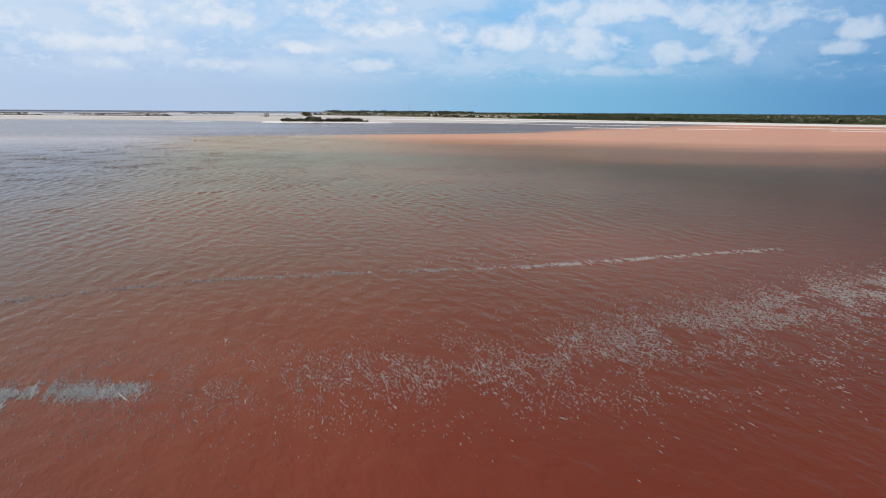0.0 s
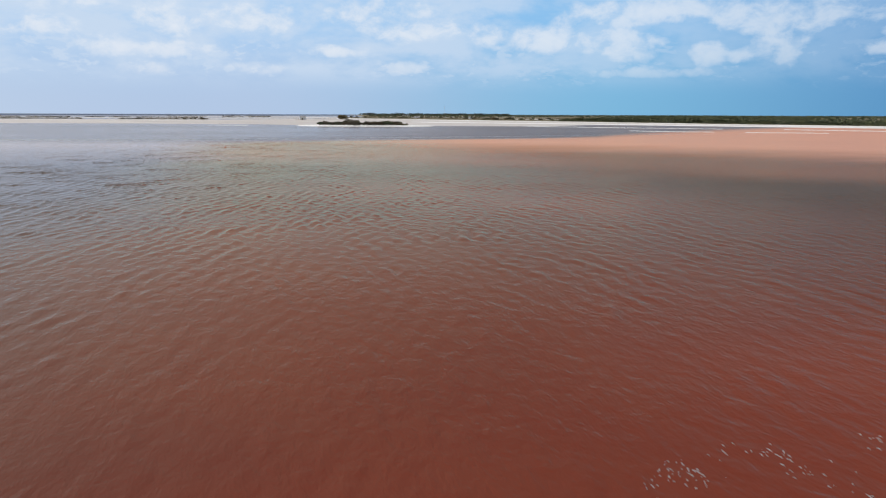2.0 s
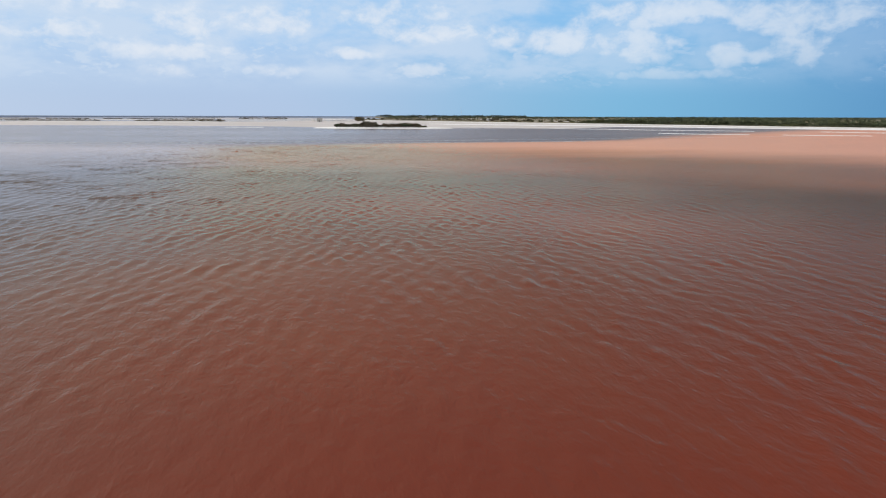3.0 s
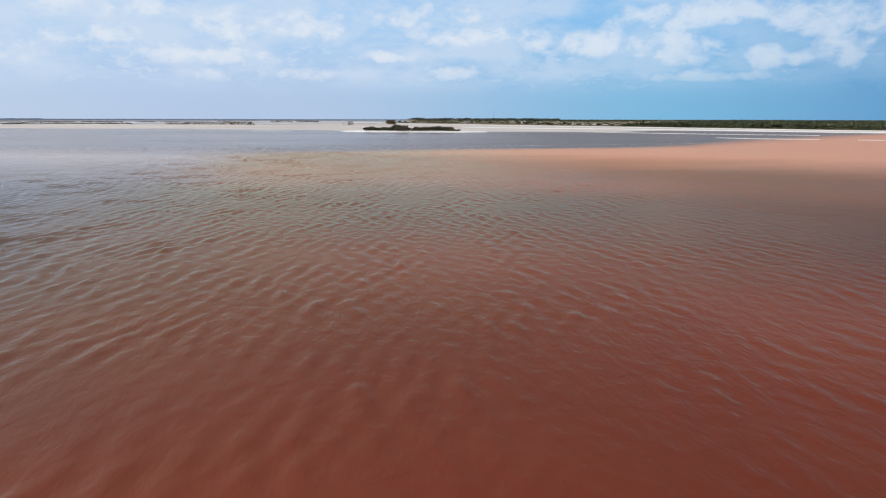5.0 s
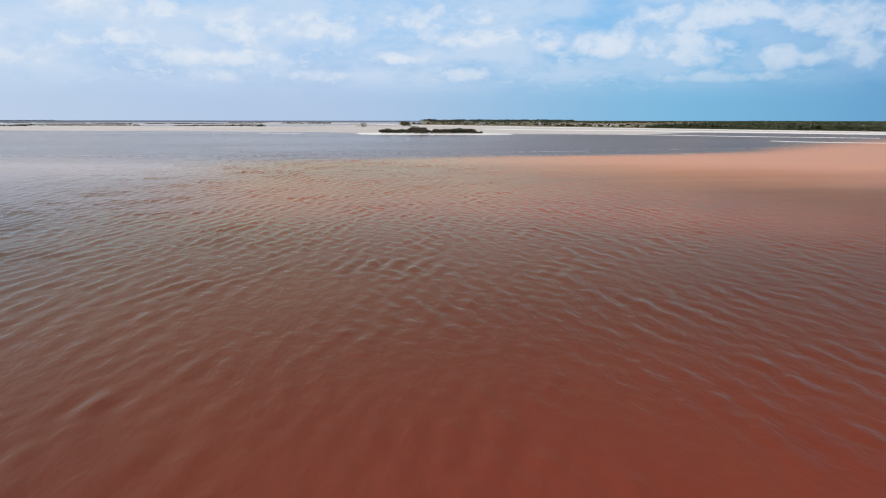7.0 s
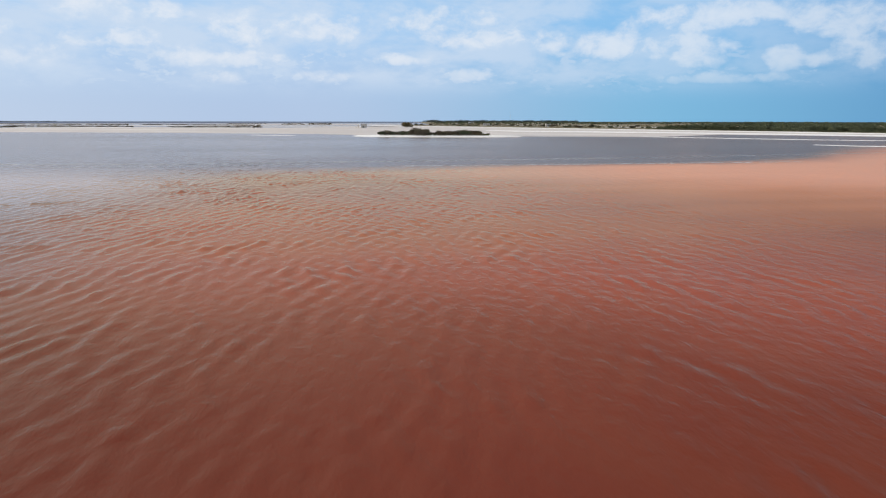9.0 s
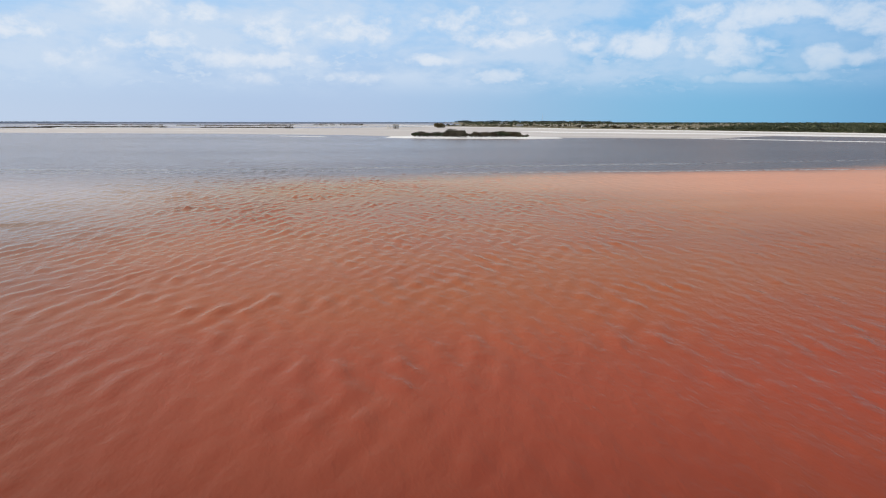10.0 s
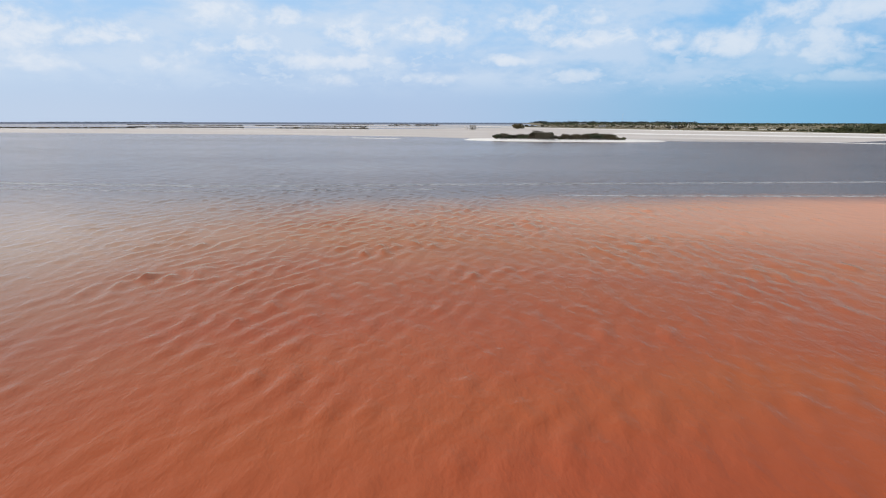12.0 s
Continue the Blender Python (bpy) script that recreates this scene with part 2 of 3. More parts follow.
def flat_material():
    m, n = material("pale_flat")
    p = place(n)
    band = n.noise(n.mapped(p, (0.12, 1.0, 1.0), (0, 0, 8)), 0.03, 5.0, 0.62)
    fine = n.noise(n.mapped(p, (0.3, 1.0, 1.0)), 0.3, 4.0, 0.6)
    c = n.mix(n.span(band, 0.35, 0.6), (0.44, 0.405, 0.405, 1), (0.57, 0.545, 0.55, 1))
    c = n.mix(n.span(band, 0.58, 0.66, 0.0, 0.8), c, (0.74, 0.72, 0.70, 1))
    c = n.mix(n.span(fine, 0.3, 0.7, 0.0, 0.25), c, (0.46, 0.41, 0.385, 1))
    finish(n, c, n.span(band, 0.3, 0.55, 0.35, 0.8), fine, 0.3, 0.05)
    return m


M_SAND = flat_material()
M_SALT = mottled("salt", (0.80, 0.80, 0.82), (0.90, 0.90, 0.91), 0.2, 0.7, 3.0, 0.1)
M_LAND = mottled("scrub_ground", (0.115, 0.105, 0.055), (0.215, 0.175, 0.105), 0.022, 0.9, 0.3)
M_LEAF = leafy("mangrove_leaf", (0.025, 0.040, 0.020), (0.085, 0.105, 0.045))
# far coast leaves, with the distance haze painted in as a blue tint
M_COAST_HAZED = leafy("hazed_coast_leaf", (0.026, 0.044, 0.050), (0.054, 0.076, 0.076))
M_DRY = leafy("dry_scrub_leaf", (0.040, 0.036, 0.024), (0.115, 0.095, 0.055))
M_HEATH = leafy("heath_leaf", (0.070, 0.068, 0.034), (0.15, 0.13, 0.070))
M_BARK = mottled("bark", (0.10, 0.075, 0.055), (0.17, 0.14, 0.11), 3.0)
M_WALL = mottled("weathered_wall", (0.62, 0.58, 0.53), (0.78, 0.75, 0.70), 0.5)
M_FLECK = mottled("fleck_foam", (0.58, 0.575, 0.58), (0.80, 0.80, 0.81), 1.2, 0.85, 8.0, 0.1)
M_FOAM = mottled("foam_white", (0.56, 0.58, 0.63), (0.76, 0.78, 0.83), 2.0, 0.85, 8.0, 0.1)


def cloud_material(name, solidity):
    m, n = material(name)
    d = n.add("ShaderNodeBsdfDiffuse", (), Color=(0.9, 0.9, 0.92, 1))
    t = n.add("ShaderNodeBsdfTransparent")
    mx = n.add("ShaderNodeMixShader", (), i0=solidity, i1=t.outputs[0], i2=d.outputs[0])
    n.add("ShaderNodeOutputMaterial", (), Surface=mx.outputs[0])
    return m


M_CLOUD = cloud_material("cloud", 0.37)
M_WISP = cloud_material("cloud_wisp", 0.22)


# ---- mesh helpers ----
def mesh_from(name, verts, faces, mat, smooth=False):
    me = bpy.data.meshes.new(name)
    me.from_pydata([tuple(map(float, v)) for v in verts], [], faces)
    me.materials.append(mat)
    if smooth:
        me.polygons.foreach_set("use_smooth", [True] * len(me.polygons))
    me.update()
    return me


def part(name, me, parent=None, label=""):
    ob = new(name, me)
    if parent is not None:
        ob.parent = parent
    return tagged(ob, label)


def joined(chunks):
    """Merge (verts, faces) chunks into one pair."""
    vs, fs, k = [], [], 0
    for v, f in chunks:
        vs.extend(v)
        fs.extend([tuple(i + k for i in q) for q in f])
        k += len(v)
    return vs, fs


def wander(points, step, amount, seed, closed=True):
    """Resample an outline and let it wander sideways, as a shore does."""
    out = []
    pts = list(points)
    pairs = list(zip(pts, pts[1:] + pts[:1])) if closed else list(zip(pts, pts[1:]))
    for (x0, y0), (x1, y1) in pairs:
        k = max(1, int(math.hypot(x1 - x0, y1 - y0) / step))
        for i in range(k):
            u = i / k
            x, y = x0 + (x1 - x0) * u, y0 + (y1 - y0) * u
            n1 = noise.fractal(Vector((x / step / 4, y / step / 4, seed)), 1.0, 2.0, 4)
            n2 = noise.fractal(Vector((x / step / 4, y / step / 4, seed + 7.7)), 1.0, 2.0, 4)
            out.append((x + n1 * amount, y + n2 * amount))
    return out


def sheet(name, outline, top, mat, step=20.0, amount=6.0, seed=0.0, rim=3.0, base=-0.3):
    """A low bank with a sloping rim, standing out of the water."""
    ring = wander(outline, step, amount, seed)
    n = len(ring)
    if sum(ring[i - 1][0] * ring[i][1] - ring[i][0] * ring[i - 1][1] for i in range(n)) < 0:
        ring = ring[::-1]
    pts, _, tris, *_ = delaunay_2d_cdt([Vector(p) for p in ring], [], [list(range(n))], 1, 1e-4)
    bm = bmesh.new()
    top_verts = [bm.verts.new((p.x, p.y, top)) for p in pts]
    for f in tris:
        bm.faces.new([top_verts[i] for i in f])
    hi = [bm.verts.new((x, y, top)) for x, y in ring]
    lo = []
    for i in range(n):
        (xa, ya), (xb, yb) = ring[i - 1], ring[(i + 1) % n]
        l = math.hypot(xb - xa, yb - ya) or 1.0
        lo.append(bm.verts.new((ring[i][0] + (yb - ya) / l * rim, ring[i][1] - (xb - xa) / l * rim, base)))
    for i in range(n):
        j = (i + 1) % n
        bm.faces.new((hi[i], lo[i], lo[j], hi[j]))
    bm.normal_update()
    bmesh.ops.reverse_faces(bm, faces=[f for f in bm.faces if f.normal.z < 0])
    me = bpy.data.meshes.new(name)
    bm.to_mesh(me)
    bm.free()
    me.materials.append(mat)
    return new(name, me)


# ---- water ----
DENSE = (-95.0, 45.0, 14.0, 290.0)      # the stretch of water that the flight passes over
STEP = 0.40


def drift_noise(x, y, scale, seed):
    """A cheap smooth noise from a few crossed sines, about -1 to 1."""
    srng = np.random.RandomState(seed)
    out = np.zeros_like(x)
    for k in range(5):
        a = srng.rand() * 6.283
        f = 6.283 / (scale * (0.7 + 0.8 * srng.rand()))
        out += np.sin((x * math.cos(a) + y * math.sin(a)) * f + srng.rand() * 6.283)
    return out / 2.4


def swell(x, y, step=STEP):
    """Height of the wind waves: short wandering crests that run roughly along the flight, the sum of many small waves
    sharpened at the crests. Waves that the mesh cannot carry at a place are left out there."""
    srng = np.random.RandomState(5)
    h, power = np.zeros_like(x), 0.0
    wx = x + 0.5 * drift_noise(x, y, 17.0, 31)
    for k in range(56):
        length = 0.85 * 3.2 ** srng.rand()
        a = radians(16 + srng.normal(0, 17 if length > 1.5 else 30))
        th = (wx * math.cos(a) + y * math.sin(a)) * 6.283 / length + srng.rand() * 6.283
        high = (length / 1.5) ** 1.1 * math.exp(-((length - 1.5) / 0.9) ** 2)
        power += 0.5 * high * high
        h += np.clip((length / step - 1.9 - np.clip((step - 0.45) * 3, 0, 1.3)) / 1.4, 0, 1) * high * np.sin(th)
    h /= math.sqrt(power)
    # longer waves farther out
    for k in range(20):
        length = 2.2 * 2.2 ** srng.rand()
        a = radians(24 + srng.normal(0, 30))
        th = (wx * math.cos(a) + y * math.sin(a)) * 6.283 / length + srng.rand() * 6.283
        h += 0.22 * np.interp(y, [190, 290], [0, 1]) * np.clip((length / step - 3.0) / 1.4, 0, 1) * np.sin(th)
    group = 0.9 + 0.35 * drift_noise(x, y, 13.0, 50) + 0.2 * drift_noise(x, y, 41.0, 51)
    h = (np.exp(0.22 * h) - 1.0) / 0.22 * np.clip(group, 0.2, 1.8)
    lee = np.interp(x + 0.3 * y, [-25, 20, 65], [1.2, 0.95, 0.36])
    return 0.029 * lee * h * np.interp(y, [0, 50, 75, 110, 400], [0.35, 0.4, 0.75, 1.1, 1.1]) * np.clip((900 - np.hypot(x, y)) / 500, 0, 1)


def axis(lo, hi, step, end_lo, end_hi, mid=1.006, far=1.05, reach=150.0):
    """Lines of a grid: even from lo to hi, slowly wider for a stretch beyond, then wider still."""
    def run(start, end):
        out, d = [start], step
        while abs(out[-1] - start) < abs(end - start):
            d *= mid if abs(out[-1] - start) < reach else far
            out.append(out[-1] + (d if end > start else -d))
        return out[1:]
    middle = list(np.arange(lo, hi, step))
    return np.array(run(lo, end_lo)[::-1] + middle + run(middle[-1], end_hi))


def build_water():
    xs = axis(DENSE[0], DENSE[1], STEP, -5200.0, 5200.0)
    ys = axis(DENSE[2], DENSE[3], STEP, -5200.0, 5200.0, reach=230.0)
    X, Y = np.meshgrid(xs, ys)
    step = np.maximum(np.abs(np.gradient(xs))[None, :], np.abs(np.gradient(ys))[:, None])
    Z = swell(X, Y, step)
    co = np.stack([X, Y, Z], -1).reshape(-1, 3)
    ny, nx = X.shape
    idx = np.arange(nx * ny).reshape(ny, nx)
    quads = np.stack([idx[:-1, :-1], idx[:-1, 1:], idx[1:, 1:], idx[1:, :-1]], -1).reshape(-1, 4)
    me = bpy.data.meshes.new("water")
    me.vertices.add(len(co))
    me.vertices.foreach_set("co", co.ravel())
    me.loops.add(quads.size)
    me.loops.foreach_set("vertex_index", quads.ravel())
    me.polygons.add(len(quads))
    me.polygons.foreach_set("loop_start", np.arange(0, quads.size, 4))
    me.polygons.foreach_set("use_smooth", np.ones(len(quads), bool))
    me.update(calc_edges=True)
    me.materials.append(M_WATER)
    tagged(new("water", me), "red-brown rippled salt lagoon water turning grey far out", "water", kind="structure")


build_water()

# ---- banks and land ----
flat = sheet("ground_flat", [(-4200, 430), (-1500, 560), (-900, 690), (-560, 715), (-363, 715), (-230, 690), (-150, 640), (-42, 640), (40, 640),
                             (120, 735), (200, 712), (265, 668), (400, 578), (900, 390), (2600, 100), (3000, 900), (500, 1300), (-100, 1500), (-300, 1560), (-370, 1260), (-440, 1130), (-690, 1140), (-780, 1050), (-900, 965), (-1500, 950), (-4200, 800)],
             0.05, M_SAND, 25.0, 7.0, 1.0, 8.0)
tagged(flat, "pale beige salt flat along the far shore", "salt flat", kind="structure")
for k, line in enumerate(([(-1400, 1530), (-572, 1318), (-350, 1290), (-290, 1420), (-600, 1440), (-1400, 1610)],
                          [(-960, 1780), (-520, 1610), (-330, 1650), (-330, 1820), (-800, 1900)],
                          [(-1000, 2020), (-550, 1970), (-420, 2100), (-800, 2170)])):
    tagged(sheet("outer_flat", line, 0.05, M_SAND, 25.0, 8.0, 60.0 + k, 8.0), "thin pale salt flat between strips of water", "salt flat", kind="structure")
land = sheet("ground_land", [(-330, 1500), (-123, 1275), (-45, 1165), (95, 1020), (205, 900), (305, 785), (441, 660), (800, 490), (2500, 300), (4200, 1500), (3000, 3500), (600, 4300), (-800, 4300), (-470, 2600), (-320, 1900)],
             0.6, M_LAND, 25.0, 7.0, 2.0, 10.0)
tagged(land, "scrubby tan and olive land behind the lagoon", "land", kind="structure")


def ribbon(points, width):
    """Outline of a long tapering strip along a line."""
    up, down = [], []
    n = len(points)
    for i, (x, y) in enumerate(points):
        (xa, ya), (xb, yb) = points[max(0, i - 1)], points[min(n - 1, i + 1)]
        l = math.hypot(xb - xa, yb - ya)
        w = width * (0.25 if i in (0, n - 1) else 0.5)
        up.append((x - (yb - ya) / l * w, y + (xb - xa) / l * w))
        down.append((x + (yb - ya) / l * w, y - (xb - xa) / l * w))
    return up + down[::-1]


def strip(name, points, width, top, mat, label, category, seed, rim=2.0):
    return tagged(sheet(name, ribbon(points, width), top, mat, 9.0, max(1.2, width * 0.13), seed, rim), label, category, kind="structure")


SALT_BARS = [
    ([(100, 494), (114, 482), (132, 474), (150, 470)], 24.0), ([(168, 464), (190, 459), (216, 455)], 22.0),
    ([(235, 555), (275, 520), (320, 482), (400, 430)], 34.0), ([(262, 438), (300, 425), (380, 392)], 24.0),
    ([(40, 645), (85, 615), (120, 592), (190, 565)], 34.0), ([(-264, 641), (-242, 634), (-224, 629)], 22.0),
]
for k, (line, wide) in enumerate(SALT_BARS):
    strip("salt_bar", line, wide * 0.16, 0.15, M_SALT, "narrow white bar of crusted salt in shallow water", "salt bar", 4.0 + k)
strip("salt_bank", [(-90, 905), (-52, 865), (30, 830), (118, 790), (200, 725), (265, 680), (400, 590)], 34.0, 0.35, M_SALT,
      "long white bank of crusted salt along the flat", "salt bank", 15.0, 4.0)
strip("salt_shore", [(-420, 1600), (-330, 1488), (-123, 1262), (-45, 1152), (95, 1005), (205, 886), (305, 770), (441, 644), (800, 474)], 36.0, 0.4, M_SALT,
      "white salt crust along the edge of the land", "salt shore", 20.0, 4.0)


for k, line in enumerate(([(-290, 1650), (-180, 1600), (-70, 1570)], [(-120, 1820), (20, 1700), (170, 1560)], [(60, 1330), (130, 1260), (190, 1210)], [(-330, 2300), (-100, 2250), (150, 2230)])):
    strip("salt_pan", line, 18.0 + 8 * k, 0.72, M_SALT, "white dried salt pan among the scrub", "salt pan", 80.0 + k)


# ---- vegetation builders ----
def clump(rng, centre, radius, count, leaf, squash=0.8):
    """A cloud of small bent leaf sprays round a centre."""
    vs, fs = [], []
    for _ in range(count):
        d = Vector(rng.normal(size=3))
        d.normalize()
        r = radius * (0.55 + 0.5 * rng.rand())
        c = Vector(centre) + Vector((d.x * r, d.y * r, d.z * r * squash))
        a = Vector(rng.normal(size=3)).normalized()
        b = a.orthogonal().normalized()
        s = leaf * (0.6 + 0.8 * rng.rand())
        k = len(vs)
        vs += [c - a * s, c + b * s * 0.5, c + a * s * 0.9, c - b * s * 0.5 + a.cross(b) * s * 0.3]
        fs.append((k, k + 1, k + 2, k + 3))
    return vs, fs


def tube(a, b, r0, r1, sides=5):
    a, b = Vector(a), Vector(b)
    d = (b - a).normalized()
    u = d.orthogonal().normalized()
    v = d.cross(u)
    vs = [p + (u * math.cos(6.2832 * i / sides) + v * math.sin(6.2832 * i / sides)) * r for p, r in ((a, r0), (b, r1)) for i in range(sides)]
    fs = [(i, (i + 1) % sides, sides + (i + 1) % sides, sides + i) for i in range(sides)]
    fs.append(tuple(range(sides, 2 * sides)))
    return vs, fs


def make_shrub(seed, width, height, mat, leaves=420, leaf=0.22, label=""):
    rng = np.random.RandomState(seed)
    top = tagged(new("shrub"), label, "shrub")
    stems, crown = [], []
    n = 9
    for i in range(n):
        x, y = rng.normal(0, width * 0.24, 2)
        z = height * (0.45 + 0.25 * rng.rand())
        stems.append(tube((x * 0.35, y * 0.35, -0.2), (x, y, z), 0.07, 0.03))
        crown.append(clump(rng, (x, y, z), height * (0.28 + 0.14 * rng.rand()), leaves // n, leaf))
    part("stems", mesh_from("stems", *joined(stems), M_BARK), top)
    part("crown", mesh_from("crown", *joined(crown), mat), top)
    return top


def make_tree(seed, height, spread, mat, leaves=500, leaf=0.35, label=""):
    rng = np.random.RandomState(seed)
    top = tagged(new("tree"), label, "tree")
    wood, crown = [tube((0, 0, -0.3), (0.1, 0.05, height * 0.55), height * 0.03, height * 0.018)], []
    n = 8
    for i in range(n):
        a = 6.283 * i / n + rng.rand()
        r = spread * (0.2 + 0.5 * rng.rand())
        z = height * (0.5 + 0.35 * rng.rand())
        tip = (math.cos(a) * r, math.sin(a) * r, z)
        wood.append(tube((0.05, 0.03, height * (0.25 + 0.25 * rng.rand())), tip, height * 0.014, height * 0.006))
        crown.append(clump(rng, tip, spread * (0.24 + 0.16 * rng.rand()), leaves // n, leaf))
    part("trunk", mesh_from("trunk", *joined(wood), M_BARK), top)
    part("crown", mesh_from("crown", *joined(crown), mat), top)
    return top


def scatter(protos, places, group):
    """Put copies of the prototypes at places (x, y, z, scale, turn); the prototypes take the first places."""
    for i, (x, y, z, s, turn) in enumerate(places):
        m = pose(x, y, z, 0, 0, turn)
        if i < len(protos):
            ob = protos[i]
            ob.matrix_basis = m @ Matrix.Scale(s, 4)
        else:
            ob = copy_thing(protos[i % len(protos)], m)
            ob.scale = (s, s, s)
        tagged(ob, group=group)


# ---- islet ----
rng = np.random.RandomState(11)
islet = sheet("ground_islet", [(-172, 622), (-150, 608), (-110, 606), (-72, 612), (-52, 624), (-72, 640), (-120, 648), (-158, 640)], 0.8, M_SALT, 6.0, 2.0, 3.0, 6.0)
tagged(islet, "low white salt-crusted islet in the lagoon", "islet", kind="structure")
protos = [make_shrub(20 + i, 4.6, 3.6 + 0.3 * i, M_LEAF if i in (1, 4) else M_DRY, 800, 0.36, "dark salt-tolerant shrub on a white islet") for i in range(6)]
spots = []
for i in range(96):
    u = (i + rng.rand()) / 96
    ridge = 0.62 + 0.75 * noise.noise(Vector((u * 11, 3, 0))) + 0.35 * noise.noise(Vector((u * 30, 5, 0)))
    if ridge < 0.28:
        continue
    ridge *= 1.0 if u < 0.8 else 1.0 - 2.2 * (u - 0.8)
    spots.append((-152 + 80 * u, 617 + 4 * math.sin(u * 9) + rng.normal(0, 3.0) + 4 * u, 0.7, max(0.3, min(1.15, ridge + 0.25 * rng.rand())), rng.rand() * 360))
scatter(protos, spots, "shrubs of the islet")

# ---- mangrove shore ----
protos = [make_tree(40 + i, 3.6, 3.6, M_LEAF, 640, 0.45, "dense green mangrove tree on the lagoon shore") for i in range(5)]
spots = []
shore = [(120, 1030), (210, 915), (305, 805), (446, 680), (800, 520), (1250, 430)]
for i in range(290):
    u = rng.rand() * 4.999
    k = int(u)
    (x0, y0), (x1, y1) = shore[k], shore[k + 1]
    u -= k
    spots.append((x0 + (x1 - x0) * u + rng.normal(0, 8), y0 + (y1 - y0) * u + abs(rng.normal(0, 16)), 0.5, 0.7 + 0.6 * rng.rand(), rng.rand() * 360))
scatter(protos, spots, "mangroves of the shore")


def woodland(name, count, where, size, leaf, per, mat, label):
    chunks = []
    for _ in range(count):
        x, y, s = where()
        chunks.append(clump(rng, (x, y, 0.6 + size * s * 0.55), size * s * 0.62, per, leaf * s, 0.75))
    tagged(new(name, mesh_from(name, *joined(chunks), mat)), label, "woodland", kind="stuff")


def behind():
    u = rng.rand() ** 1.6
    k = rng.randint(5)
    (x0, y0), (x1, y1) = shore[k], shore[k + 1]
    v = rng.rand()
    d = 15 + 1700 * u
    x, y = x0 + (x1 - x0) * v + d * 0.35 + rng.normal(0, 20), y0 + (y1 - y0) * v + d
    return x, y, (0.8 + 0.5 * rng.rand() + u * 0.9) * (1.0 + 0.55 * noise.noise(Vector((x / 60, y / 60, 2.0))))


woodland("mangrove_woodland", 4200, behind, 2.7, 0.9, 24, M_LEAF, "wide green mangrove woodland behind the shore")


def fringe():
    k = rng.randint(5)
    (x0, y0), (x1, y1) = shore[k], shore[k + 1]
    v = rng.rand()
    return x0 + (x1 - x0) * v + rng.normal(0, 5), y0 + (y1 - y0) * v + rng.normal(0, 6) - 6, 0.5 + 0.7 * rng.rand()


woodland("mangrove_fringe", 1500, fringe, 2.0, 0.7, 20, M_LEAF, "low dark mangrove growth along the water's edge")


def coast():
    u = rng.rand()
    return -745 + 930 * u + rng.normal(0, 15), 4180 + rng.rand() * 80, (0.45 + 0.65 * rng.rand() ** 1.5) * (1.0 + 0.55 * noise.noise(Vector((u * 14, 0, 0))))


def inland():
    u = rng.rand()
    y = 2000 + 2100 * rng.rand()
    return -0.16 * y - 30 + (y * 0.95 + 200) * u, y, 0.8 + 0.6 * rng.rand()


woodland("inland_woodland", 4200, inland, 3.0, 1.6, 12, M_LEAF, "flat green woodland reaching back to the horizon")
def headland():
    u = rng.rand()
    return -3720 + 640 * u, 3300 + 560 * u + 40 * rng.rand(), 0.5 + 0.5 * rng.rand()


woodland("far_headland", 600, headland, 4.2, 1.6, 12, M_COAST_HAZED, "low dark wooded headland on the horizon")
woodland("coastal_woodland", 900, coast, 10.5, 1.9, 30, M_COAST_HAZED, "dark tall trees on the far coast")

# ---- scrub, spits and small things of the far shore ----
dry = [make_shrub(60 + i, 6.0, 2.6 + 0.4 * i, M_DRY if i % 2 else M_LEAF, 420, 0.5, "olive scrub bush on sandy ground") for i in range(4)]
spots = []
for _ in range(90):
    u = rng.rand()
    x = -330 + 560 * u
    y = 1520 - 1.12 * (x + 330) + 12 + 420 * rng.rand() ** 1.5
    spots.append((x, y, 0.55, 0.5 + 0.8 * rng.rand(), rng.rand() * 360))
scatter(dry, spots, "scrub of the land")

def heath():
    u = rng.rand()
    x = -330 + 620 * u
    return x, 1520 - 1.12 * (x + 330) + 25 + 900 * rng.rand() ** 1.4, 0.5 + 0.8 * rng.rand()


woodland("heath_scrub", 900, heath, 1.5, 0.55, 18, M_HEATH, "low olive and brown scrub over the land")

NEAR_SPITS = [
    ([(-1500, 930), (-1180, 930), (-895, 935), (-795, 1016)], 26.0), ([(-905, 1100), (-800, 1106), (-690, 1116)], 18.0),
    ([(-590, 1060), (-520, 1072), (-450, 1082)], 12.0),
]
FAR_SPITS = [
    ([(-1350, 1560), (-1100, 1500), (-814, 1440), (-572, 1345)], 22.0), ([(-870, 1800), (-825, 1822), (-780, 1850)], 26.0),
    ([(-640, 1612), (-590, 1642), (-538, 1675)], 24.0), ([(-813, 2054), (-720, 2030), (-640, 2000)], 26.0),
]
low = [make_shrub(80 + i, 9.0, 2.2 + 0.3 * i, M_DRY, 380, 0.5, "low dark scrub on a salt spit") for i in range(4)]


def along_spit(line, wide, gap, k):
    out = []
    for (x0, y0), (x1, y1) in zip(line, line[1:]):
        for i in range(max(3, int(math.hypot(x1 - x0, y1 - y0) / gap))):
            u = rng.rand()
            x, y = x0 + (x1 - x0) * u, y0 + (y1 - y0) * u
            if noise.noise(Vector((x / 45, y / 45, k))) > -0.45:
                out.append((x, y + rng.normal(0, wide * 0.14), 0.55 + 0.5 * rng.rand()))
    return out


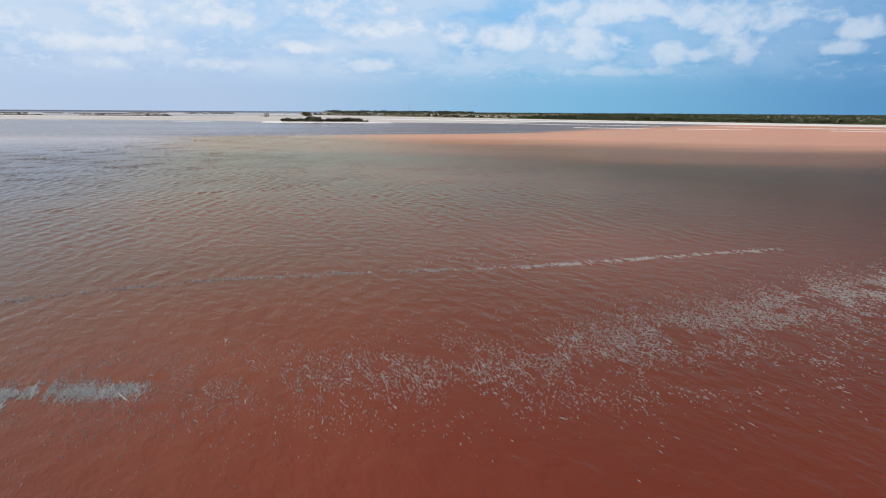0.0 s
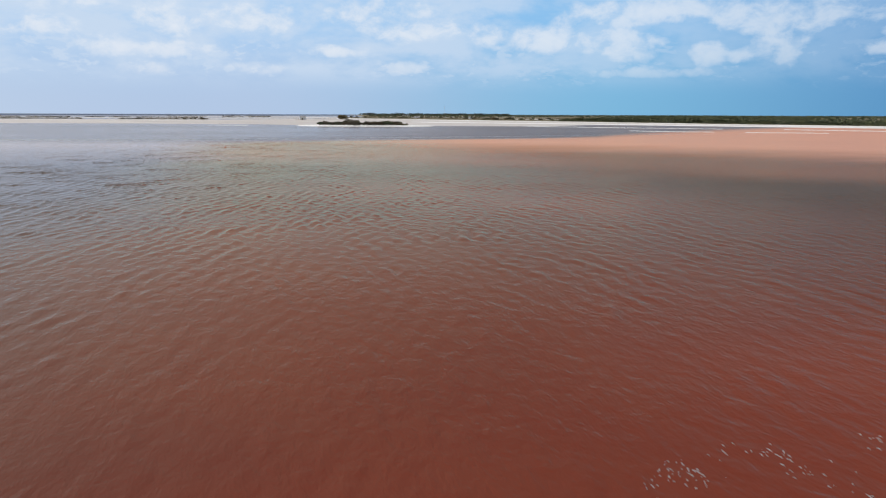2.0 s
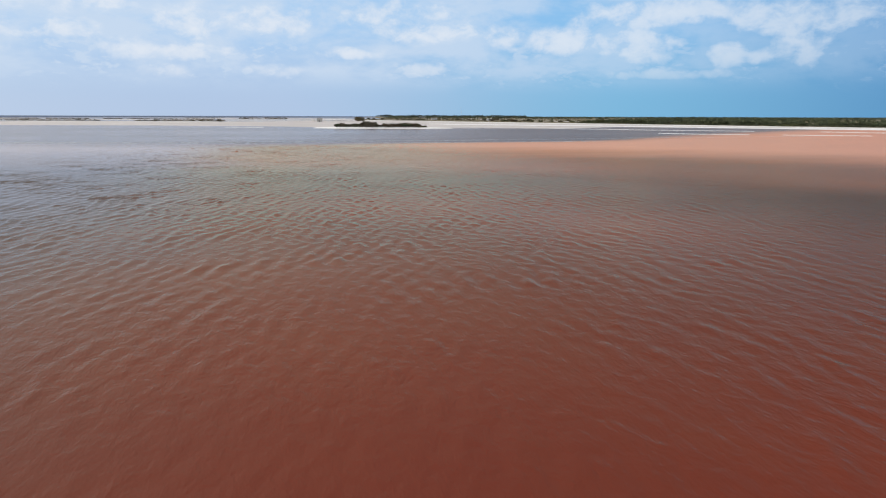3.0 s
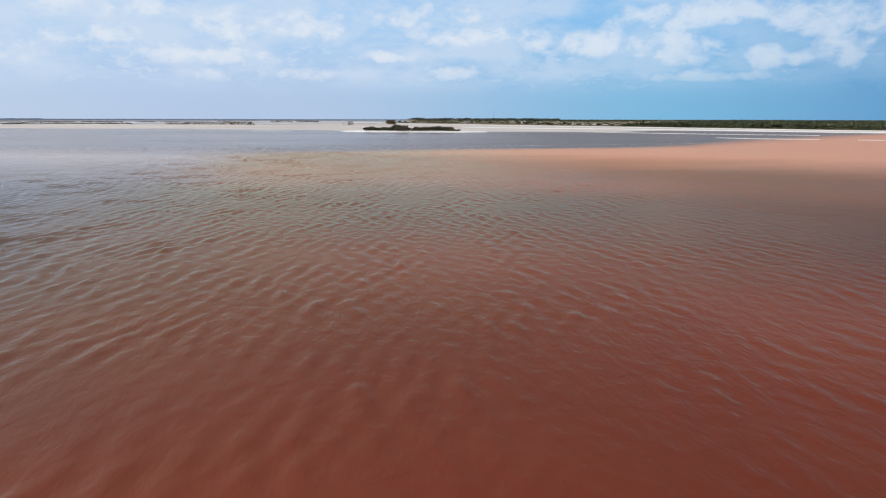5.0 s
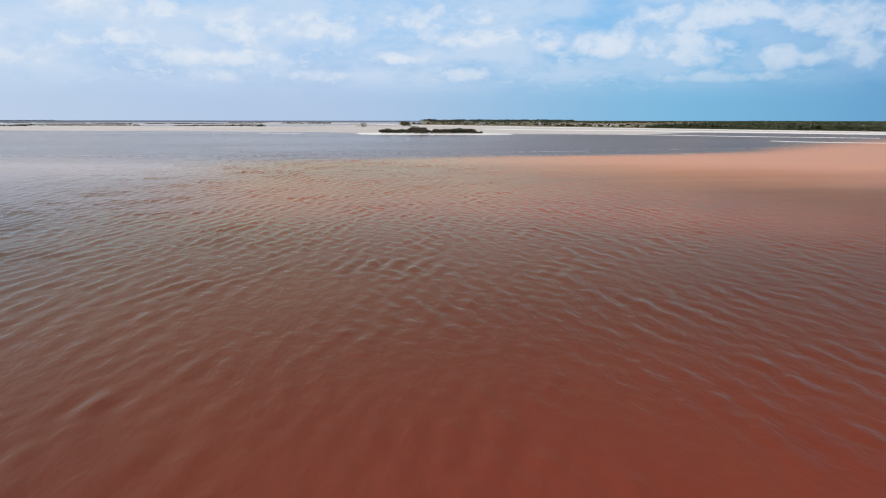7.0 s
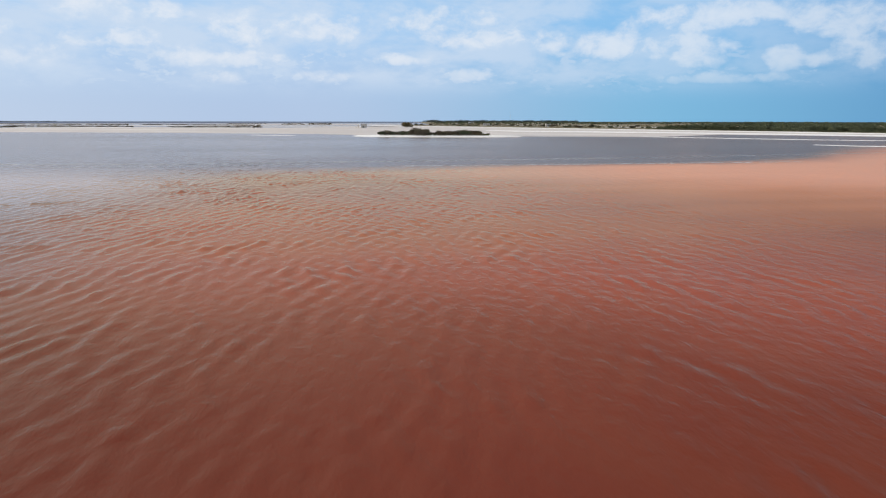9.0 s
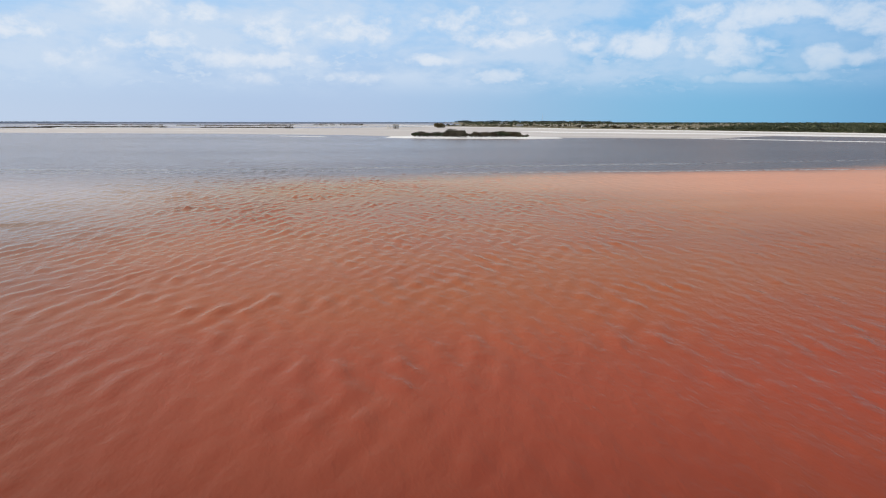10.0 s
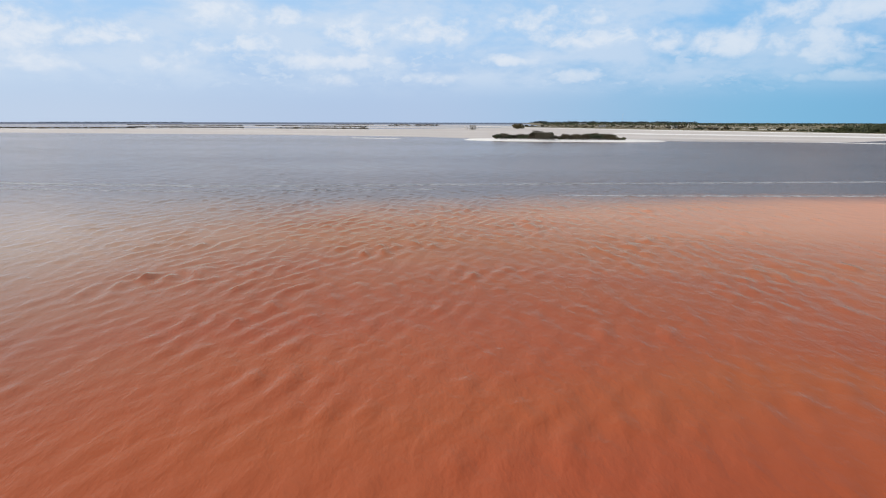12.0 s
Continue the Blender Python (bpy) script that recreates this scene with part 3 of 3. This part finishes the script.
spots = []
for k, (line, wide) in enumerate(NEAR_SPITS + FAR_SPITS):
    strip("salt_spit", line, wide, 0.4, M_SALT, "low white salt spit with dark scrub", "salt spit", 40.0 + k)
    if k < len(NEAR_SPITS):
        spots += [(x, y, 0.35, s, rng.rand() * 360) for x, y, s in along_spit(line, wide, 3.8, k)]
near_scrub = spots[::3][:105]
scatter(low, near_scrub, "scrub of the spits")
far_scrub = [q for k, (line, wide) in enumerate(NEAR_SPITS) for q in along_spit(line, wide, 0.8, k)] + [q for k, (line, wide) in enumerate(FAR_SPITS) for q in along_spit(line, wide, 0.9, k + 9)]
far_queue = iter(far_scrub)
woodland("spit_scrub", len(far_scrub), lambda: next(far_queue), 2.4, 0.7, 16, M_DRY, "low dark scrub on distant salt spits")

lone = make_tree(95, 6.2, 12.5, M_HEATH, 2200, 0.7, "broad round green tree alone on the flat")
lone.matrix_basis = pose(-261, 1240, 0.05)


def box(bm, lo, hi):
    m = Matrix.Translation([(a + b) / 2 for a, b in zip(lo, hi)]) @ Matrix.Diagonal([b - a for a, b in zip(lo, hi)] + [1])
    bmesh.ops.create_cube(bm, size=1.0, matrix=m)


def solid(name, boxes, mat, bevel=0.04):
    bm = bmesh.new()
    for lo, hi in boxes:
        box(bm, lo, hi)
    bmesh.ops.bevel(bm, geom=bm.edges[:], offset=bevel, segments=1, affect="EDGES")
    me = bpy.data.meshes.new(name)
    bm.to_mesh(me)
    bm.free()
    me.materials.append(mat)
    return me


def make_hut():
    top = tagged(new("pump_house"), "weathered pale pump house with a flat roof on the flat", "building")
    part("wall", solid("wall", [((-3.5, -2.2, 0), (-1.2, -1.95, 4.6)), ((0.1, -2.2, 0), (3.5, -1.95, 4.6)), ((-1.2, -2.2, 2.4), (0.1, -1.95, 4.6)),
                                ((-3.5, 1.95, 0), (3.5, 2.2, 4.6)), ((-3.5, -1.95, 0), (-3.25, 1.95, 4.6)), ((3.25, -1.95, 0), (3.5, 1.95, 4.6))], M_WALL), top)
    part("roof", solid("roof", [((-3.9, -2.6, 4.6), (3.9, 2.6, 4.9))], M_WALL), top)
    part("door", solid("door", [((-1.15, -2.1, 0.02), (0.05, -2.03, 2.35))], M_BARK), top, "dark wooden door")
    return top


hut = make_hut()
hut.matrix_basis = pose(-306, 1130, 0.03, 0, 0, 12) @ Matrix.Scale(1.3, 4)
post = tagged(new("mooring_post", solid("mooring_post", [((-0.35, -0.35, -0.3), (0.35, 0.35, 3.6)), ((-0.5, -0.5, 3.6), (0.5, 0.5, 3.8))], M_WALL)),
              "weathered pale post standing by the pump house", "post", "posts by the pump house")
post.matrix_basis = pose(-313, 1127, 0.03)
for dx, dy in ((-1.8, 3), (-4.0, 1), (-6.4, 4)):
    copy_thing(post, pose(-313 + dx, 1127 + dy, 0.03, 0, 0, dx * 9))


def make_house(w):
    top = tagged(new("house"), "small white house among the far trees", "house", "far houses")
    part("wall", solid("wall", [((-w / 2, -3.5, 0), (w / 2, 3.5, 4.2))], M_SALT), top)
    part("roof", solid("roof", [((-w / 2 - 0.5, -4, 4.2), (w / 2 + 0.5, 4, 4.7))], M_WALL), top)
    for i in range(3):
        part("window", solid("window", [((-w * 0.36 + i * w * 0.3, -3.56, 1.4), (-w * 0.36 + i * w * 0.3 + 1.4, -3.48, 2.8))], M_BARK, 0.01), top)
    return top


for (x, y, w, turn) in ((-20, 1330, 9, 10), (-150, 1560, 14, 5), (-560, 2900, 22, 0), (-300, 2700, 30, 6)):
    make_house(w).matrix_basis = pose(x, y, 0.55, 0, 0, turn)

mast = tagged(new("radio_mast"), "thin steel radio mast among the far trees", "mast")
part("pole", mesh_from("pole", *tube((0, 0, 0), (0, 0, 58), 0.55, 0.3, 6), M_WALL), mast)
for zz in (20, 38, 56):
    part("platform", solid("platform", [((-1.6, -1.6, zz), (1.6, 1.6, zz + 0.4))], M_WALL), mast)
mast.matrix_basis = pose(-215, 4190, 0.5)


# ---- foam on the water ----
def build_foam(name, lines, mat, label):
    frng = np.random.RandomState(8)
    vs, fs = [], []
    for pts, count, spread, size, gate, along in lines:
        cum = np.concatenate([[0], np.cumsum([math.hypot(b[0] - a[0], b[1] - a[1]) for a, b in zip(pts, pts[1:])])])
        px, py = np.array(pts, float).T
        for d in frng.rand(count) * cum[-1]:
            x = np.interp(d, cum, px) + frng.normal(0, spread * 0.6)
            y = np.interp(d, cum, py) + frng.normal(0, spread) + 0.5 * noise.noise(Vector((d * 0.2, 1.0, size))) * min(1.0, spread)
            lane, run = x * 0.956 + y * 0.292, y * 0.956 - x * 0.292
            c = 0.8 * noise.noise(Vector((x * 0.35, y * 0.35, 2.0))) + (0.0 if along else 0.7 * noise.noise(Vector((lane * 2.2, run * 0.7, 3.0))))
            if c < gate + 0.5 * frng.rand():
                continue
            z = 0.0
            big = size * math.exp(frng.normal(0, 0.45))
            l, w = big * (0.8 + 1.3 * frng.rand()), big * (0.07 + 0.08 * frng.rand())
            if along:
                a = math.atan2(np.interp(d + 1, cum, py) - np.interp(d - 1, cum, py), np.interp(d + 1, cum, px) - np.interp(d - 1, cum, px)) + frng.normal(0, 0.1)
            else:
                a = radians(107 + frng.normal(0, 13))
            ux, uy = math.cos(a), math.sin(a)
            k = len(vs)
            m = 5
            for i in range(m):
                b = 6.283 * i / m
                r = 0.6 + 0.7 * frng.rand()
                u, v = math.cos(b) * l * r, math.sin(b) * w * r
                vs.append((x + ux * u - uy * v, y + uy * u + ux * v, z))
            vs.append((x, y, z + 0.04))
            fs += [(k + i, k + (i + 1) % m, k + m) for i in range(m)]
    vs = np.array(vs)
    out = np.maximum.reduce([np.zeros(len(vs)), vs[:, 0] - DENSE[1], DENSE[0] - vs[:, 0], vs[:, 1] - DENSE[3]])
    vs[:, 2] += swell(vs[:, 0], vs[:, 1], STEP + 0.006 * out) + 0.004
    tagged(new(name, mesh_from(name, vs, fs, mat)), label, "foam", kind="stuff")


NEAR = [(-30, 36), (-24.4, 39.9), (-17.2, 43.2), (-6.1, 46), (5, 47.5), (20.8, 52.5), (30, 55)]
BROAD = [(-26, 23), (-16.4, 25.5), (-10, 26), (-5, 26.4), (-1.8, 28), (3.8, 28.2), (11.5, 33), (23, 38.4), (44, 48)]
build_foam("drift_foam", [(NEAR, 8000, 0.30, 0.065, -0.3, False), (BROAD, 34000, 2.6, 0.042, -0.40, False), (BROAD, 5000, 1.3, 0.045, -0.2, False),
                          ([(-19, 24.6), (-13, 25.6)], 3600, 0.5, 0.075, -0.45, False),
                          ([(-10, 37), (0, 36), (16, 40)], 500, 1.6, 0.05, 0.0, False), ([(-3, 49), (3, 50), (8, 52)], 400, 0.6, 0.06, -0.1, False),
                          ([(6, 24), (14, 27), (24, 30)], 1800, 1.8, 0.045, -0.1, False)],
           M_FLECK, "scattered white foam flecks drifting on red water")
FAR = [(-260, 296), (-215, 300), (-168, 304), (-134, 311), (-94, 328), (-10, 362), (89, 412), (170, 440)]
THIRD = [(-215, 290), (-168, 295), (-134, 302), (-94, 319)]
SECOND = [(-71, 316), (-35, 327), (40, 352)]
build_foam("drift_line", [(FAR[:6], 15000, 0.6, 0.2, -0.55, True), (FAR, 10000, 0.35, 0.18, -0.5, True), (THIRD, 4500, 0.5, 0.2, -0.3, True), (SECOND, 2600, 0.4, 0.25, -0.4, True)], M_FOAM, "thin white foam line between red and grey water")

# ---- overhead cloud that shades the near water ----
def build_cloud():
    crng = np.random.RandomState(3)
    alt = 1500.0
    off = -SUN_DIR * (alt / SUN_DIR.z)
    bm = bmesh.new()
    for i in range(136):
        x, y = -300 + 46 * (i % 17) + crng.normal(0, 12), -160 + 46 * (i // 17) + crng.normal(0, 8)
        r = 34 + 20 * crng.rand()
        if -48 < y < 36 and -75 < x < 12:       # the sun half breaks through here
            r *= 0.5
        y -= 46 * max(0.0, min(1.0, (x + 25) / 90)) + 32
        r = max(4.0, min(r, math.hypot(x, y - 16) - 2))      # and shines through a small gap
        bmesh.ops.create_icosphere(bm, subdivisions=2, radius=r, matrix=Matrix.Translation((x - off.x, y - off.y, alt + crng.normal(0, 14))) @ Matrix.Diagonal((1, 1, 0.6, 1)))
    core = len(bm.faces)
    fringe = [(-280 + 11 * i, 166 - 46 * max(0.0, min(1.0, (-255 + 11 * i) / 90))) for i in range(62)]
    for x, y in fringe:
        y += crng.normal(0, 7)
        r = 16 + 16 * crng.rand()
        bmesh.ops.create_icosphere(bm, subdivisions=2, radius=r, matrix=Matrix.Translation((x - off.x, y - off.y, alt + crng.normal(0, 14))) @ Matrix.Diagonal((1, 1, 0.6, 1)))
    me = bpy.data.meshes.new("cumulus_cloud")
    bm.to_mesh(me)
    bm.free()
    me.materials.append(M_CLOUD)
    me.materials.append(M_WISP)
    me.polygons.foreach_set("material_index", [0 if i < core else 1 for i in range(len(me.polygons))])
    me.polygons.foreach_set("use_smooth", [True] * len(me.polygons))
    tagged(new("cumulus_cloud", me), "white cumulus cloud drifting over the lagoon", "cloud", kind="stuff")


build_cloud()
